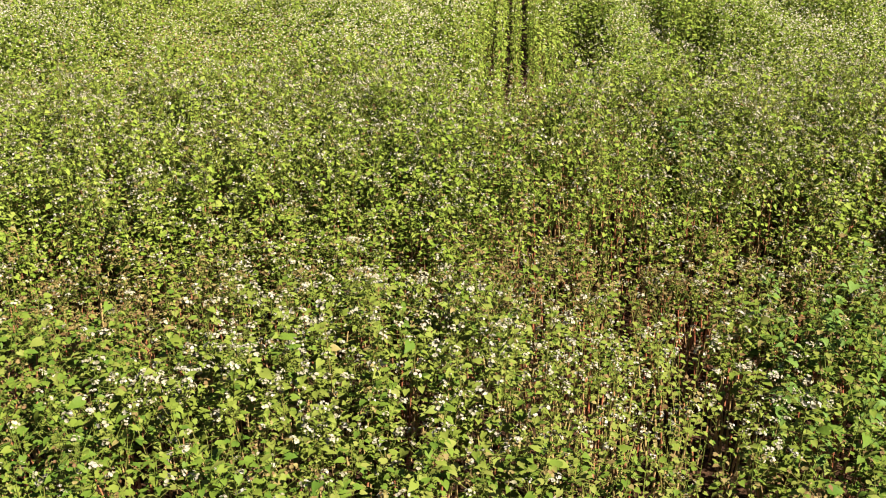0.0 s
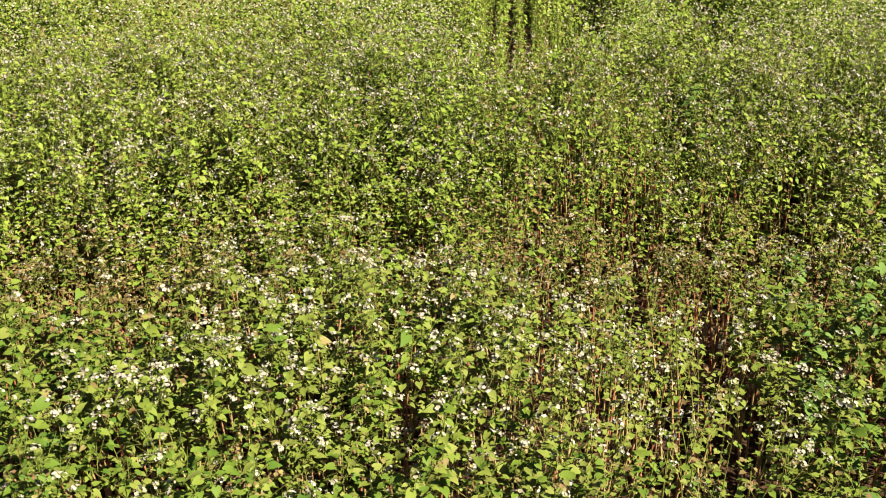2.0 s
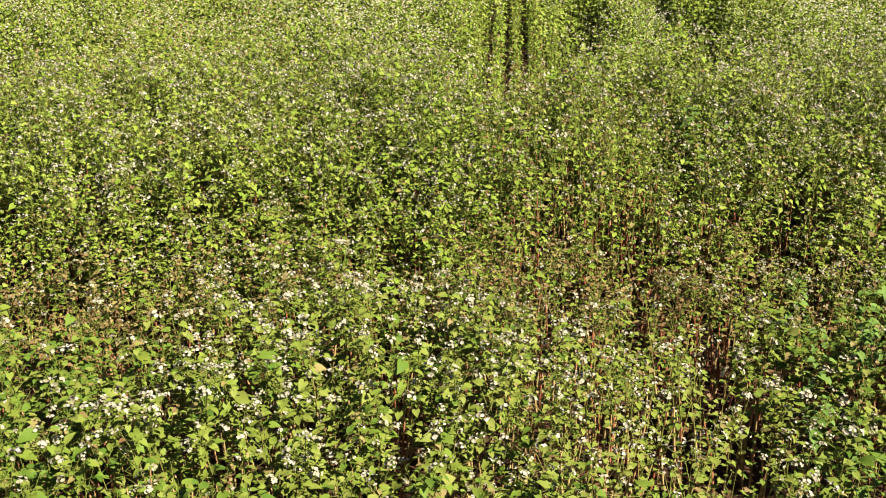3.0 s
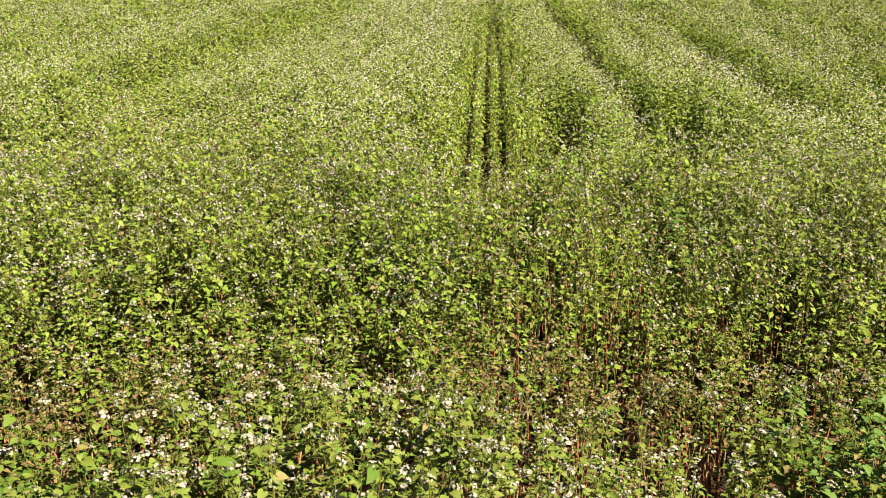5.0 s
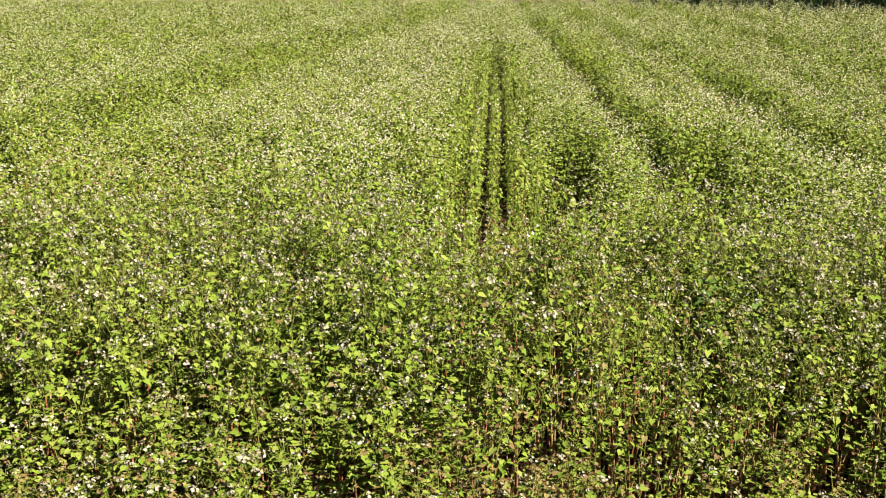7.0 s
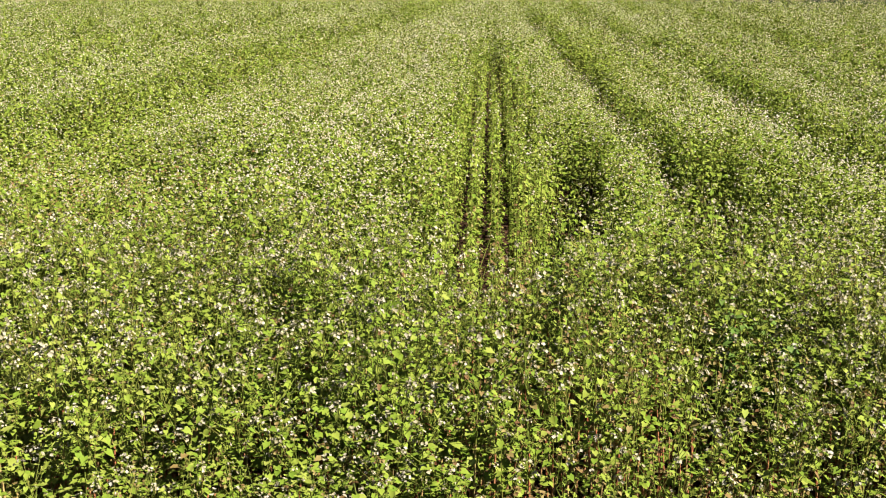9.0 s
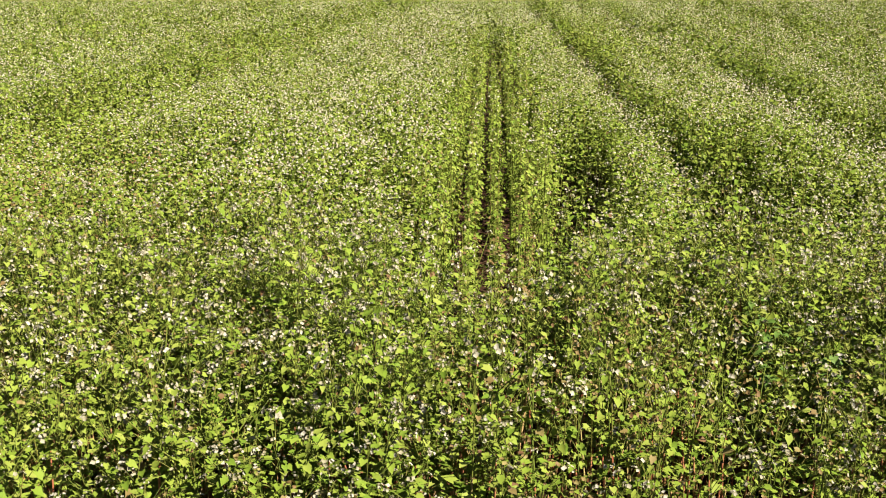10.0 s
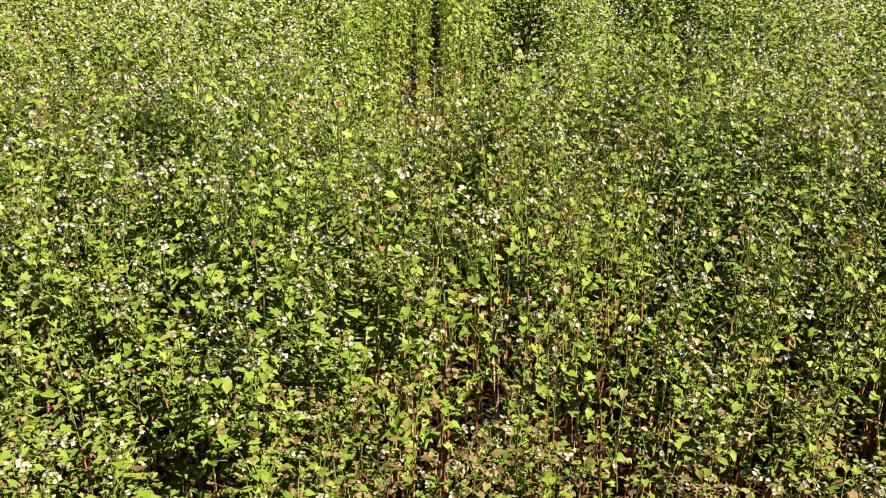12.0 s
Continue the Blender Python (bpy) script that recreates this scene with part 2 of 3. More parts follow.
def plant_pieces(g, detail, leaf_size=0.0268, big=False, leaves=26, spread=0.78, droop=0.12, low=0.46, round_leaf=False, heads=5, tilt=0.30, bow=0.035, red=False):
    """The pieces of one plant 0.75 m high with its foot at the origin: (kind, vertices, triangles, material)."""
    H = 0.75
    bend = g.normal(size=2) * bow
    line = [(bend[0] * s * s, bend[1] * s * s, H * s) for s in (0, 0.35, 0.7, 1.0)]

    def on_stem(s):
        return np.array((bend[0] * s * s, bend[1] * s * s, H * s))
    pieces = []
    if detail == 2:
        pieces.append(("stem", *tube_shape(line[:3], (0.0046, 0.0039, 0.0028) if red else (0.0042, 0.0034, 0.0024), 4), M_STEM))
        pieces.append(("stem", *tube_shape(line[2:], (0.0020, 0.0007), 3), M_GREEN))
    elif detail == 1:
        pieces.append(("stem", *tube_shape([line[0], line[2]], (0.0042, 0.0026), 3), M_STEM if low > 0.4 else M_GREEN))
        pieces.append(("stem", *tube_shape(line[2:], (0.0016, 0.0007), 3), M_GREEN))
    else:
        pieces.append(("stem", *tube_shape([line[0], line[3]], (0.003, 0.0012), 3), M_GREEN))
    turn = g.random() * 6.28
    nodes = 6 if low > 0.4 else 9
    for k in range(leaves):
        node = (k * nodes) // leaves
        s = low + (1 - low) * max((node + 0.5 + g.normal() * 0.2) / nodes, 0.02) ** 0.65
        turn += 2.4 + g.normal() * 0.5
        foot = on_stem(min(s, 1.0))
        reach = (0.055 * (1.12 - s) + 0.012) * (0.35 + 1.05 * g.random()) * spread
        way = np.array((np.cos(turn), np.sin(turn), 0.35 + 0.3 * g.random()))
        tip = foot + way * reach
        size = leaf_size * ((1.40 - 0.60 * s) if big or low > 0.5 or low < 0.2 else (1.75 - 0.98 * s) if detail == 2 else (2.75 - 2.08 * s)) * (0.5 + 0.75 * g.random()) * (1.45 if round_leaf and g.random() < 0.10 else 1.0)
        v, f = leaf_shape(size, 3 if round_leaf else detail)
        v = turned(v, turn + g.normal() * 0.5, droop + g.normal() * tilt, g.normal() * tilt) + tip
        pieces.append(("leaf", v, f, M_WEED if big else M_FRESH if round_leaf or low > 0.5 else M_LEAF))
        if detail == 2 and reach > (0.022 if round_leaf else 0.047):
            pv, pf = tube_shape([foot, tip], (0.0010, 0.0007), 3)
            pieces.append(("stem", pv, pf, M_GREEN))
    for k in range(heads):
        s = 0.86 + 0.14 * (k + 1) / heads
        w = g.random() * 6.28
        out = (0.02 + 0.055 * g.random()) * min(spread, 1.1)
        foot = on_stem(s - 0.06)
        tip = on_stem(s) + np.array((np.cos(w) * out, np.sin(w) * out, 0.02 + 0.03 * g.random()))
        if k == heads - 1:
            tip = on_stem(1.0) + (0, 0, 0.008)
        if detail == 2:
            pieces.append(("stem", *tube_shape([foot, tip], (0.0012, 0.0008), 3), M_GREEN))
            v, f = blossom_shape((0.0178 if round_leaf or red else 0.0155) * (0.6 + 0.65 * g.random()), 8 if round_leaf else 7 if red else 5, g, 5 if round_leaf else 4)
        else:
            v, f = bead_shape((0.0098 if detail == 1 else 0.0112) * (0.6 + 0.65 * g.random()), g)
        pieces.append(("blossom", v + tip, f, M_PETAL))
    return pieces


def joined(pieces):
    """One prototype: vertices, triangles, material and piece number of each triangle."""
    v, f, m, p, base = [], [], [], [], 0
    for k, (_, pv, pf, pm) in enumerate(pieces):
        v.append(pv), f.append(pf + base), m.append(np.full(len(pf), pm)), p.append(np.full(len(pf), k))
        base += len(pv)
    return np.concatenate(v), np.concatenate(f), np.concatenate(m), np.concatenate(p)


def mesh_from(name, v, f, mats, slots):
    me = bpy.data.meshes.new(name)
    me.vertices.add(len(v))
    me.vertices.foreach_set("co", np.ascontiguousarray(v, np.float32).ravel())
    me.loops.add(len(f) * 3)
    me.loops.foreach_set("vertex_index", np.ascontiguousarray(f, np.int32).ravel())
    me.polygons.add(len(f))
    me.polygons.foreach_set("loop_start", np.arange(0, len(f) * 3, 3, dtype=np.int32))
    for s in slots:
        me.materials.append(s)
    me.polygons.foreach_set("material_index", np.ascontiguousarray(mats, np.int32))
    me.polygons.foreach_set("use_smooth", np.ones(len(f), bool))
    me.update(calc_edges=True)
    return me


def sow(name, protos, place, label):
    """One object of many plants. place: rows of x, y, turn, size, height factor, lean x, lean y, share of dry leaves, share of flowers."""
    kinds = rng.integers(0, len(protos), len(place))
    V, F, M, base = [], [], [], 0
    for k, (pv, pf, pm, pp) in enumerate(protos):
        rows = place[kinds == k]
        if not len(rows):
            continue
        c, s = np.cos(rows[:, 2]), np.sin(rows[:, 2])
        x = (pv[None, :, 0] * c[:, None] - pv[None, :, 1] * s[:, None]) * rows[:, 3, None]
        y = (pv[None, :, 0] * s[:, None] + pv[None, :, 1] * c[:, None]) * rows[:, 3, None]
        z = pv[None, :, 2] * rows[:, 3, None] * rows[:, 4, None]
        v = np.stack([x + rows[:, 0, None] + z * rows[:, 5, None], y + rows[:, 1, None] + z * rows[:, 6, None], z], -1)
        n, t = len(rows), len(pf)
        luck = rng.random((n, pp.max() + 1))[:, pp]
        mats = np.tile(pm, (n, 1))
        mats[((pm[None, :] == M_LEAF) | (pm[None, :] == M_FRESH)) & (luck < (rows[:, 7] * (0.2 + 0.6 * np.clip((rows[:, 7] - 0.35) / 0.35, 0, 1)))[:, None])] = M_DRY
        keep = ~((pm[None, :] == M_PETAL) & (luck > rows[:, 8, None] + 0.5 * rows[:, 7, None]))
        mats[(pm[None, :] == M_PETAL) & (luck > rows[:, 8, None] - 0.9 * rows[:, 7, None])] = M_DRY
        f = (pf[None] + (np.arange(n) * len(pv))[:, None, None])
        V.append(v.reshape(-1, 3)), F.append(f[keep] + base), M.append(mats[keep])
        base += n * len(pv)
    me = mesh_from(name, np.concatenate(V), np.concatenate(F), np.concatenate(M), CROP_MATERIALS)
    return tagged(new(name, me), label, "crop plants", kind="stuff")


# ---- the plan of the field: rows run along SLANT, wheel tracks and thin places between them ----
SLANT = 0.052
ROW = 0.112
MAIN_GAP = 0.102
ROW_AT = MAIN_GAP - 0.056
# wheel tracks: x at y = 6, slope, depth, where they begin, how wide the crop sinks
TRACKS = ((1.42, 0.018, 0.34, 4.2, 0.24), (1.94, 0.010, 0.16, 6.0, 0.20), (2.62, -0.010, 0.36, 5.2, 0.30), (3.48, -0.006, 0.36, 5.2, 0.36), (4.40, 0.0, 0.38, 6.0, 0.42),
          (5.40, 0.004, 0.38, 6.0, 0.46), (6.6, 0.005, 0.38, 6.0, 0.48), (7.9, 0.01, 0.36, 6.0, 0.48), (9.2, 0.02, 0.36, 6.0, 0.48))
# lush hollows crossing the other half, with few flowers: x at y = 6, slope, depth
HOLLOWS = ((-4.66, 0.17, 0.26), (-3.55, 0.175, 0.28), (-2.15, 0.18, 0.14), (-6.0, 0.17, 0.26), (-7.4, 0.17, 0.26))


def strip_at(u, y, end):
    """Where the crop stands in thin single rows, 0 to 1."""
    return np.exp(-(u / (0.30 - 0.012 * np.clip(y - 9, 0, 9))) ** 6) * np.clip((y - 3.6) / 0.5, 0, 1) * np.clip((end - y) / 3.5, 0, 1)


def bump_at(x, y, cx, cy, rx, ry):
    return np.exp(-((x - cx) / rx) ** 2 - ((y - cy) / ry) ** 2)


def smooth_noise(x, y, scale, seed):
    """Soft value noise between 0 and 1."""
    gx, gy = x / scale + 100 + seed * 7.3, y / scale + 100 + seed * 3.1
    i, j = np.floor(gx), np.floor(gy)
    u, w = gx - i, gy - j
    u, w = u * u * (3 - 2 * u), w * w * (3 - 2 * w)

    def h(a, b):
        q = np.sin(a * 127.1 + b * 311.7 + seed * 17.0) * 43758.5453
        return q - np.floor(q)
    return (h(i, j) * (1 - u) + h(i + 1, j) * u) * (1 - w) + (h(i, j + 1) * (1 - u) + h(i + 1, j + 1) * u) * w


def field(x, y):
    """Height of the crop, its density (0 to 1), share of dry leaves and share of flower heads at a place."""
    u = x - SLANT * y
    h = 0.75 + 0.10 * (smooth_noise(x, y, 1.1, 1) - 0.5) + 0.07 * (smooth_noise(x, y, 0.35, 2) - 0.5) + 0.10 * (smooth_noise(x, y, 0.13, 14) - 0.5)
    dens = np.ones_like(x)
    dry = 0.01 + 0.02 * np.clip(4.4 - y, 0, 1) + 0.06 * smooth_noise(x, y, 0.8, 3) ** 2
    flower = 0.42 + 0.40 * smooth_noise(x, y, 0.9, 4) + 0.08 * np.clip((y - 3.0) / 5.0, 0, 1)
    flower = flower + 0.15 * np.clip((4.8 - y) / 1.5, 0, 1) + 0.22 * bump_at(x, y, -0.38, 4.6, 0.42, 1.2) + 0.14 * bump_at(x, y, 0.1, 3.4, 0.6, 0.7)
    # wheel tracks: the crop sinks slowly from one side and stands up steeply on the other
    for c, slope, deep, start, wide in TRACKS:
        off = x - c - slope * (y - 6) - 0.14 * (smooth_noise(y * 0 + c * 5, y, 2.0, 5) - 0.5)
        wave = np.clip(0.45 + 0.9 * smooth_noise(x * 0 + c, y, 1.5, 6), 0, 1) * np.clip((y - start) / 1.2, 0, 1) * np.clip((23 - y) / 6, 0.3, 1)
        far = np.clip((wide - 0.24) / 0.2, 0, 1)
        t = np.where(off < 0, (1 - 0.15 * far) * np.exp(-(off / (wide * (1 - 0.2 * far))) ** 2) + 0.15 * far * np.exp(-(off / 0.8) ** 2), np.exp(-(off / 0.055) ** 2)) * wave
        h -= 1.5 * deep * t
        dens *= 1 - 0.85 * np.exp(-((off + 0.05) / 0.06) ** 2) * wave * np.clip(deep / 0.34, 0, 1)
        dry += 0.06 * np.exp(-((off + 0.03) / 0.10) ** 2) * wave
        flower *= 1 - np.clip(0.8 * t * np.where(off < -0.35, 0.3, 1) + 0.7 * np.exp(-((off - 0.03) / 0.06) ** 2) * wave, 0, 0.9)
        h += (0.08 + 0.09 * far) * np.exp(-((off - 0.23) / 0.21) ** 2) * wave * np.clip(deep / 0.34, 0, 1)
    for c, slope, deep in HOLLOWS:
        off = x - c - slope * (y - 6) - 0.3 * (smooth_noise(y * 0 + c * 5, y, 2.0, 5) - 0.5)
        t = np.exp(-(off / 0.32) ** 2) * np.clip((y - 5.0) / 1.2, 0, 1) * np.clip(0.4 + smooth_noise(x * 0 + c, y, 1.7, 6), 0, 1)
        h += 0.11 * np.exp(-((off + 0.55) / 0.3) ** 2) - deep * t
        flower *= 1 - 0.95 * t
    for c, slope, deep in ((0.80, 0.05, 0.13), (-1.2, 0.05, 0.10)):
        t = np.exp(-((x - c - slope * (y - 6)) / 0.08) ** 2) * np.clip((y - 5.2) / 1.0, 0, 1) * np.clip(1.4 * smooth_noise(x * 0 + c, y, 1.1, 12), 0, 1)
        h -= deep * t
        dens *= 1 - 0.4 * t
    # thin strip of single rows
    strip = strip_at(u, y, 12.5)
    for c, wide, firm in ((-0.234, 0.026, 1.3), (-0.122, 0.028, 1.5), (-0.008, 0.024, 0.85), (0.208, 0.026, 0.8)):
        wob = 0.045 * (smooth_noise(y * 0 + c * 9, y, 0.7, 31) - 0.5)
        dens *= 1 - strip * np.exp(-((u - c - wob) / wide) ** 2) * np.clip(firm * (0.55 + 0.9 * smooth_noise(y * 0 + c * 13, y, 0.45, 32)), 0, 1)
    # the widest gap runs on towards the far edge
    main = strip_at(u, y, 18.0) * np.exp(-((u - MAIN_GAP + 0.010 * np.clip(y - 8, 0, 12)) / (0.030 + 0.004 * np.clip(y - 7, 0, 8))) ** 2)
    dens *= 1 - main * np.clip(0.6 + 0.9 * smooth_noise(y * 0, y, 0.6, 33), 0, 1)
    h -= 0.30 * main * np.clip((y - 6) / 3, 0, 1)
    flower *= 1 - 0.6 * strip
    # dark notches beside the strip and at the near end of the first track: x at y = 5, slope, half width, middle, half length, depth, how bare
    for cx, slope, wide, cy, long, deep, bare in ((0.71, 0.14, 0.16, 5.55, 0.90, 0.62, 1.0), (1.42, 0.25, 0.17, 5.25, 0.55, 0.48, 0.8)):
        notch = np.exp(-((x - cx - slope * (y - 5)) / wide) ** 4 - ((y - cy) / long) ** 4)
        h -= deep * notch
        dens *= 1 - bare * notch
        flower *= 1 - 0.7 * notch
    dens *= 1 - 0.8 * np.exp(-((u - MAIN_GAP - 0.15 * np.clip(3.2 - y, -0.3, 0.6)) / 0.05) ** 2) * (y > 2.35) * (y < 4.0)
    dry += 0.2 * np.exp(-((u + 0.01) / 0.05) ** 2) * (y > 2.3) * (y < 3.4)
    # front of the tall crop, a low thin band, and a patch of shorter plants before it
    face = 2.50 + 0.14 * (smooth_noise(x, y * 0, 0.5, 8) - 0.5)
    band_end = 2.02 + 0.18 * (smooth_noise(x, y * 0, 0.7, 9) - 0.5)
    front = 1 / (1 + np.exp(np.clip((y - face) / 0.09, -60, 60)))
    patch = 1 / (1 + np.exp(np.clip((y - band_end) / 0.06, -60, 60)))
    h = h * (1 - front) + front * (0.47 * (1 - patch) + 0.55 * patch + 0.09 * (smooth_noise(x, y, 0.3, 10) - 0.5))
    dens *= 1 - 0.12 * patch
    dry = dry + 0.42 * front ** 2 * (1 - patch) + (0.06 + 0.34 * np.clip(x / 0.5, 0, 1) * np.clip((1.1 - x) / 0.3, 0.2, 1)) * patch
    flower = flower - 0.56 * front + 0.75 * front * (1 - patch)
    # withered places and holes
    for cx, cy, rx, ry, dh, dd, dr in (
            (-1.7, 4.6, 0.70, 0.65, 0.10, 0.2, 0.30), (-1.25, 2.05, 0.45, 0.25, 0.08, 0.2, 0.5), (0.50, 2.10, 0.35, 0.25, 0.04, 0.1, 0.3),
            (0.60, 7.0, 0.06, 0.8, 0.25, 0.7, 0.0), (-1.5, 5.5, 0.5, 0.35, 0.12, 0.25, 0.25), (0.88, 3.15, 0.10, 0.30, 0.34, 0.8, 0.0), (0.36, 3.22, 0.07, 0.28, 0.15, 0.5, 0.0),
            (1.0, 1.55, 0.38, 0.55, 0.0, 0.25, 0.05), (1.42, 4.78, 0.30, 0.40, 0.30, 0.6, 0.1), (-0.38, 4.6, 0.42, 1.2, -0.05, 0.0, 0.0), (0.1, 3.3, 0.4, 0.6, -0.04, 0.0, 0.0), (-0.16, 2.68, 0.2, 0.2, -0.05, 0.0, 0.0),
            (0.31, 4.20, 0.14, 0.30, 0.10, 0.25, 0.85), (0.72, 1.66, 0.08, 0.25, 0.15, 0.85, 0.1), (0.62, 2.22, 0.06, 0.12, 0.1, 0.8, 0.1)):
        b = bump_at(x, y, cx, cy, rx, ry)
        h -= dh * b
        dens *= 1 - dd * b
        dry += dr * b
    return np.clip(h, 0.16, 1.0), np.clip(dens, 0, 1), np.clip(dry, 0, 0.8), np.clip(flower, 0, 1)


FAR_EDGE = ((-60.0, 15.0), (-8.2, 19.8), (-5.6, 21.5), (-1.0, 23.6), (3.5, 24.4), (8.7, 20.8), (14.5, 15.0))


def edge_y(x):
    return np.interp(x, [p[0] for p in FAR_EDGE], [p[1] for p in FAR_EDGE])


def stand(y0, y1, step, reach, dens_at, size, row=ROW):
    """Places of plants along the drilled rows between y0 and y1. reach: half width as (a, b) in a + b*y."""
    widest = reach[0] + reach[1] * y1
    lines = np.arange(-math.ceil(widest / row) - 8, math.ceil(widest / row) + 9)
    along = np.arange(y0, y1, step)
    L, A = np.meshgrid(lines, along)
    u, y = L.ravel() * row + ROW_AT, A.ravel() + rng.uniform(-step, step, L.size) * 0.5
    x = u + SLANT * y
    strip = strip_at(u, y + 0.2, 13.5)
    x = x + rng.normal(size=x.size) * (0.036 * (1 - strip) + 0.009) * row / ROW
    h, d, dry, fl = field(x, y)
    ok = (np.abs(x - 0.03 * y) < reach[0] + reach[1] * y) & (rng.random(x.size) < d * dens_at) & (y < edge_y(x) - 0.4)
    x, y, h, dry, fl, strip = (a[ok] for a in (x, y, h, dry, fl, strip))
    n = len(x)
    z = np.clip(h * rng.normal(1.0, np.where(y > 5, 0.09, 0.11)), 0.12, 1.05)
    s = size * (0.85 + 0.3 * rng.random(n))
    return np.stack([x, y, rng.uniform(0, 6.28, n), s, z / 0.75 / s, rng.normal(0, 0.07, n) * (1 - 0.8 * strip), rng.normal(0, 0.07, n), dry, np.clip(fl + rng.normal(0, 0.25, n), 0, 1), strip > 0.45], -1)


# ---- ground ----
def ground_sheet():
    bm = bmesh.new()
    xs = [-3000, -600, -120, -40, -15, *[i * 0.5 for i in range(-16, 17)], 15, 40, 120, 600, 3000]
    ys = [-3000, -600, -100, -20, -6, *[i * 0.5 for i in range(-4, 21)], 14, 20, 28, 40, 120, 600, 3000]
    grid = [[bm.verts.new((x, y, 0.02 * (noise.noise((x * 1.7, y * 1.7, 0)) if abs(x) < 9 and -3 < y < 11 else 0))) for x in xs] for y in ys]
    for j in range(len(ys) - 1):
        for i in range(len(xs) - 1):
            bm.faces.new((grid[j][i], grid[j][i + 1], grid[j + 1][i + 1], grid[j + 1][i]))
    me = bpy.data.meshes.new("ground")
    bm.to_mesh(me)
    bm.free()
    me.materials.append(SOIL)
    return tagged(new("ground", me), "dark brown dry soil under the crop", "soil", kind="structure")


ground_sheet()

# ---- the crop ----
FINE = [plant_pieces(np.random.default_rng(100 + k), 2, 0.0226, leaves=46, spread=1.1, droop=0.14, heads=7) for k in range(14)]
LUSH = [plant_pieces(np.random.default_rng(150 + k), 2, 0.0262, leaves=24, spread=1.05, droop=0.2, low=0.54, round_leaf=True, heads=3, tilt=0.34) for k in range(12)]
LEAN = [plant_pieces(np.random.default_rng(130 + k), 2, 0.0200, leaves=32, spread=1.0, droop=0.2, low=0.40, heads=6) for k in range(12)]
SLIM = [joined(plant_pieces(np.random.default_rng(250 + k), 1, 0.020, leaves=40, spread=0.36 + 0.035 * k, droop=0.4, low=0.14, heads=4, bow=0.012)) for k in range(8)]
THIN = [plant_pieces(np.random.default_rng(180 + k), 2, 0.0195, leaves=19, spread=0.95, droop=0.2, low=0.52, heads=3, red=True) for k in range(12)]
BAND = [plant_pieces(np.random.default_rng(220 + k), 2, 0.0178, leaves=17, spread=0.95, droop=0.2, low=0.505, heads=6, bow=0.06, red=True) for k in range(12)]
MID = [joined(plant_pieces(np.random.default_rng(200 + k), 1, 0.0212, leaves=46, spread=1.15, droop=0.12, low=0.36, heads=12, tilt=0.42)) for k in range(12)]
FAR = [joined(plant_pieces(np.random.default_rng(300 + k), 0, 0.029, leaves=40, spread=1.2, droop=0.1, heads=12, tilt=0.45)) for k in range(10)]
LABEL = "dense green buckwheat in white flower, sown in rows"


def part(name, v, f, material, parent, label=""):
    """One mesh object under a thing or a part."""
    ob = new(name, mesh_from(name, v, f, np.zeros(len(f)), (material,)))
    ob.parent = parent
    return tagged(ob, label)


def plant_thing(name, pieces, label, category, group, dry=0.0, seed=0):
    """A plant as a thing: one stem with its twigs, and each leaf and flower head a part of it."""
    g = np.random.default_rng(seed)
    root = tagged(new(name), label, category, group)
    twigs = [p for p in pieces if p[0] == "stem"]
    v, f, m, _ = joined(twigs)
    stalk = new("stem", mesh_from("stem", v, f, (m == M_GREEN).astype(int), (STEM, GREEN_STEM)))
    stalk.parent = root
    for kind, v, f, m in pieces:
        if kind == "leaf":
            withered = g.random() < dry
            part("leaf", v, f, DRY if withered else CROP_MATERIALS[m], root, "withered tan-brown leaf" if withered else "")
        elif kind == "blossom":
            part("blossom", v, f, PETAL, root, "cluster of small white flowers")
    return root


def place_of(row):
    x, y, turn, s, hz, lx, ly = row[:7]
    return Matrix.Translation((x, y, 0)) @ Euler((-ly, lx, turn)).to_matrix().to_4x4() @ Matrix.Diagonal((s, s, s * hz, 1))


def plant_bed(rows):
    """Single plants at the front of the field."""
    kinds = []
    for k in range(24):
        thin = k >= 12
        dry = (0.0, 0.02, 0.05, 0.10)[k % 4]
        look_of = ("fresh green leaves", "light green leaves", "yellow-green leaves", "partly withered leaves")[k % 4]
        label = f"thin buckwheat plant with reddish stem and small {look_of.split(' ', 1)[0]} leaves" if thin else f"leafy buckwheat plant with {look_of} and white flower clusters"
        kinds.append(plant_thing("buckwheat_plant", (THIN if thin else LUSH)[k % 12], label, "crop plant", "buckwheat plants at the edge of the field", dry, k))
    airy = (rows[:, 0] > 0.2) & (rows[:, 0] < 0.75)
    for first, lot in ((0, rows[~airy]), (12, rows[airy])):
        for k, row in enumerate(lot):
            ob = kinds[first + k % 12]
            if k >= 12:
                ob = copy_thing(ob, Matrix())
            ob.matrix_basis = place_of(row)


near = stand(0.75, 4.2, 0.036, (0.9, 0.48), 1.0, 1.0)
own = (np.abs(near[:, 0] - 0.02) < 0.95) & (near[:, 1] > 1.10) & (near[:, 1] < 1.98)
order = rng.permutation(int(own.sum()))
picks = near[own][order[:240]]
near = np.concatenate([near[~own], near[own][order[240:]]])
ahead = near[:, 1] < 2.3
side = near[:, 0] + 0.3 * (smooth_noise(near[:, 0], near[:, 1], 0.3, 20) - 0.5)
airy = ahead & (((side > 0.22) & (side < 0.80)) | (near[:, 1] + 0.3 * (side - near[:, 0]) > 1.95))
sow("buckwheat_crop", [joined(p) for p in LUSH], near[ahead & ~airy], "low buckwheat with larger leaves and white flowers")
band = airy & (near[:, 1] + 0.3 * (side - near[:, 0]) > 1.90)
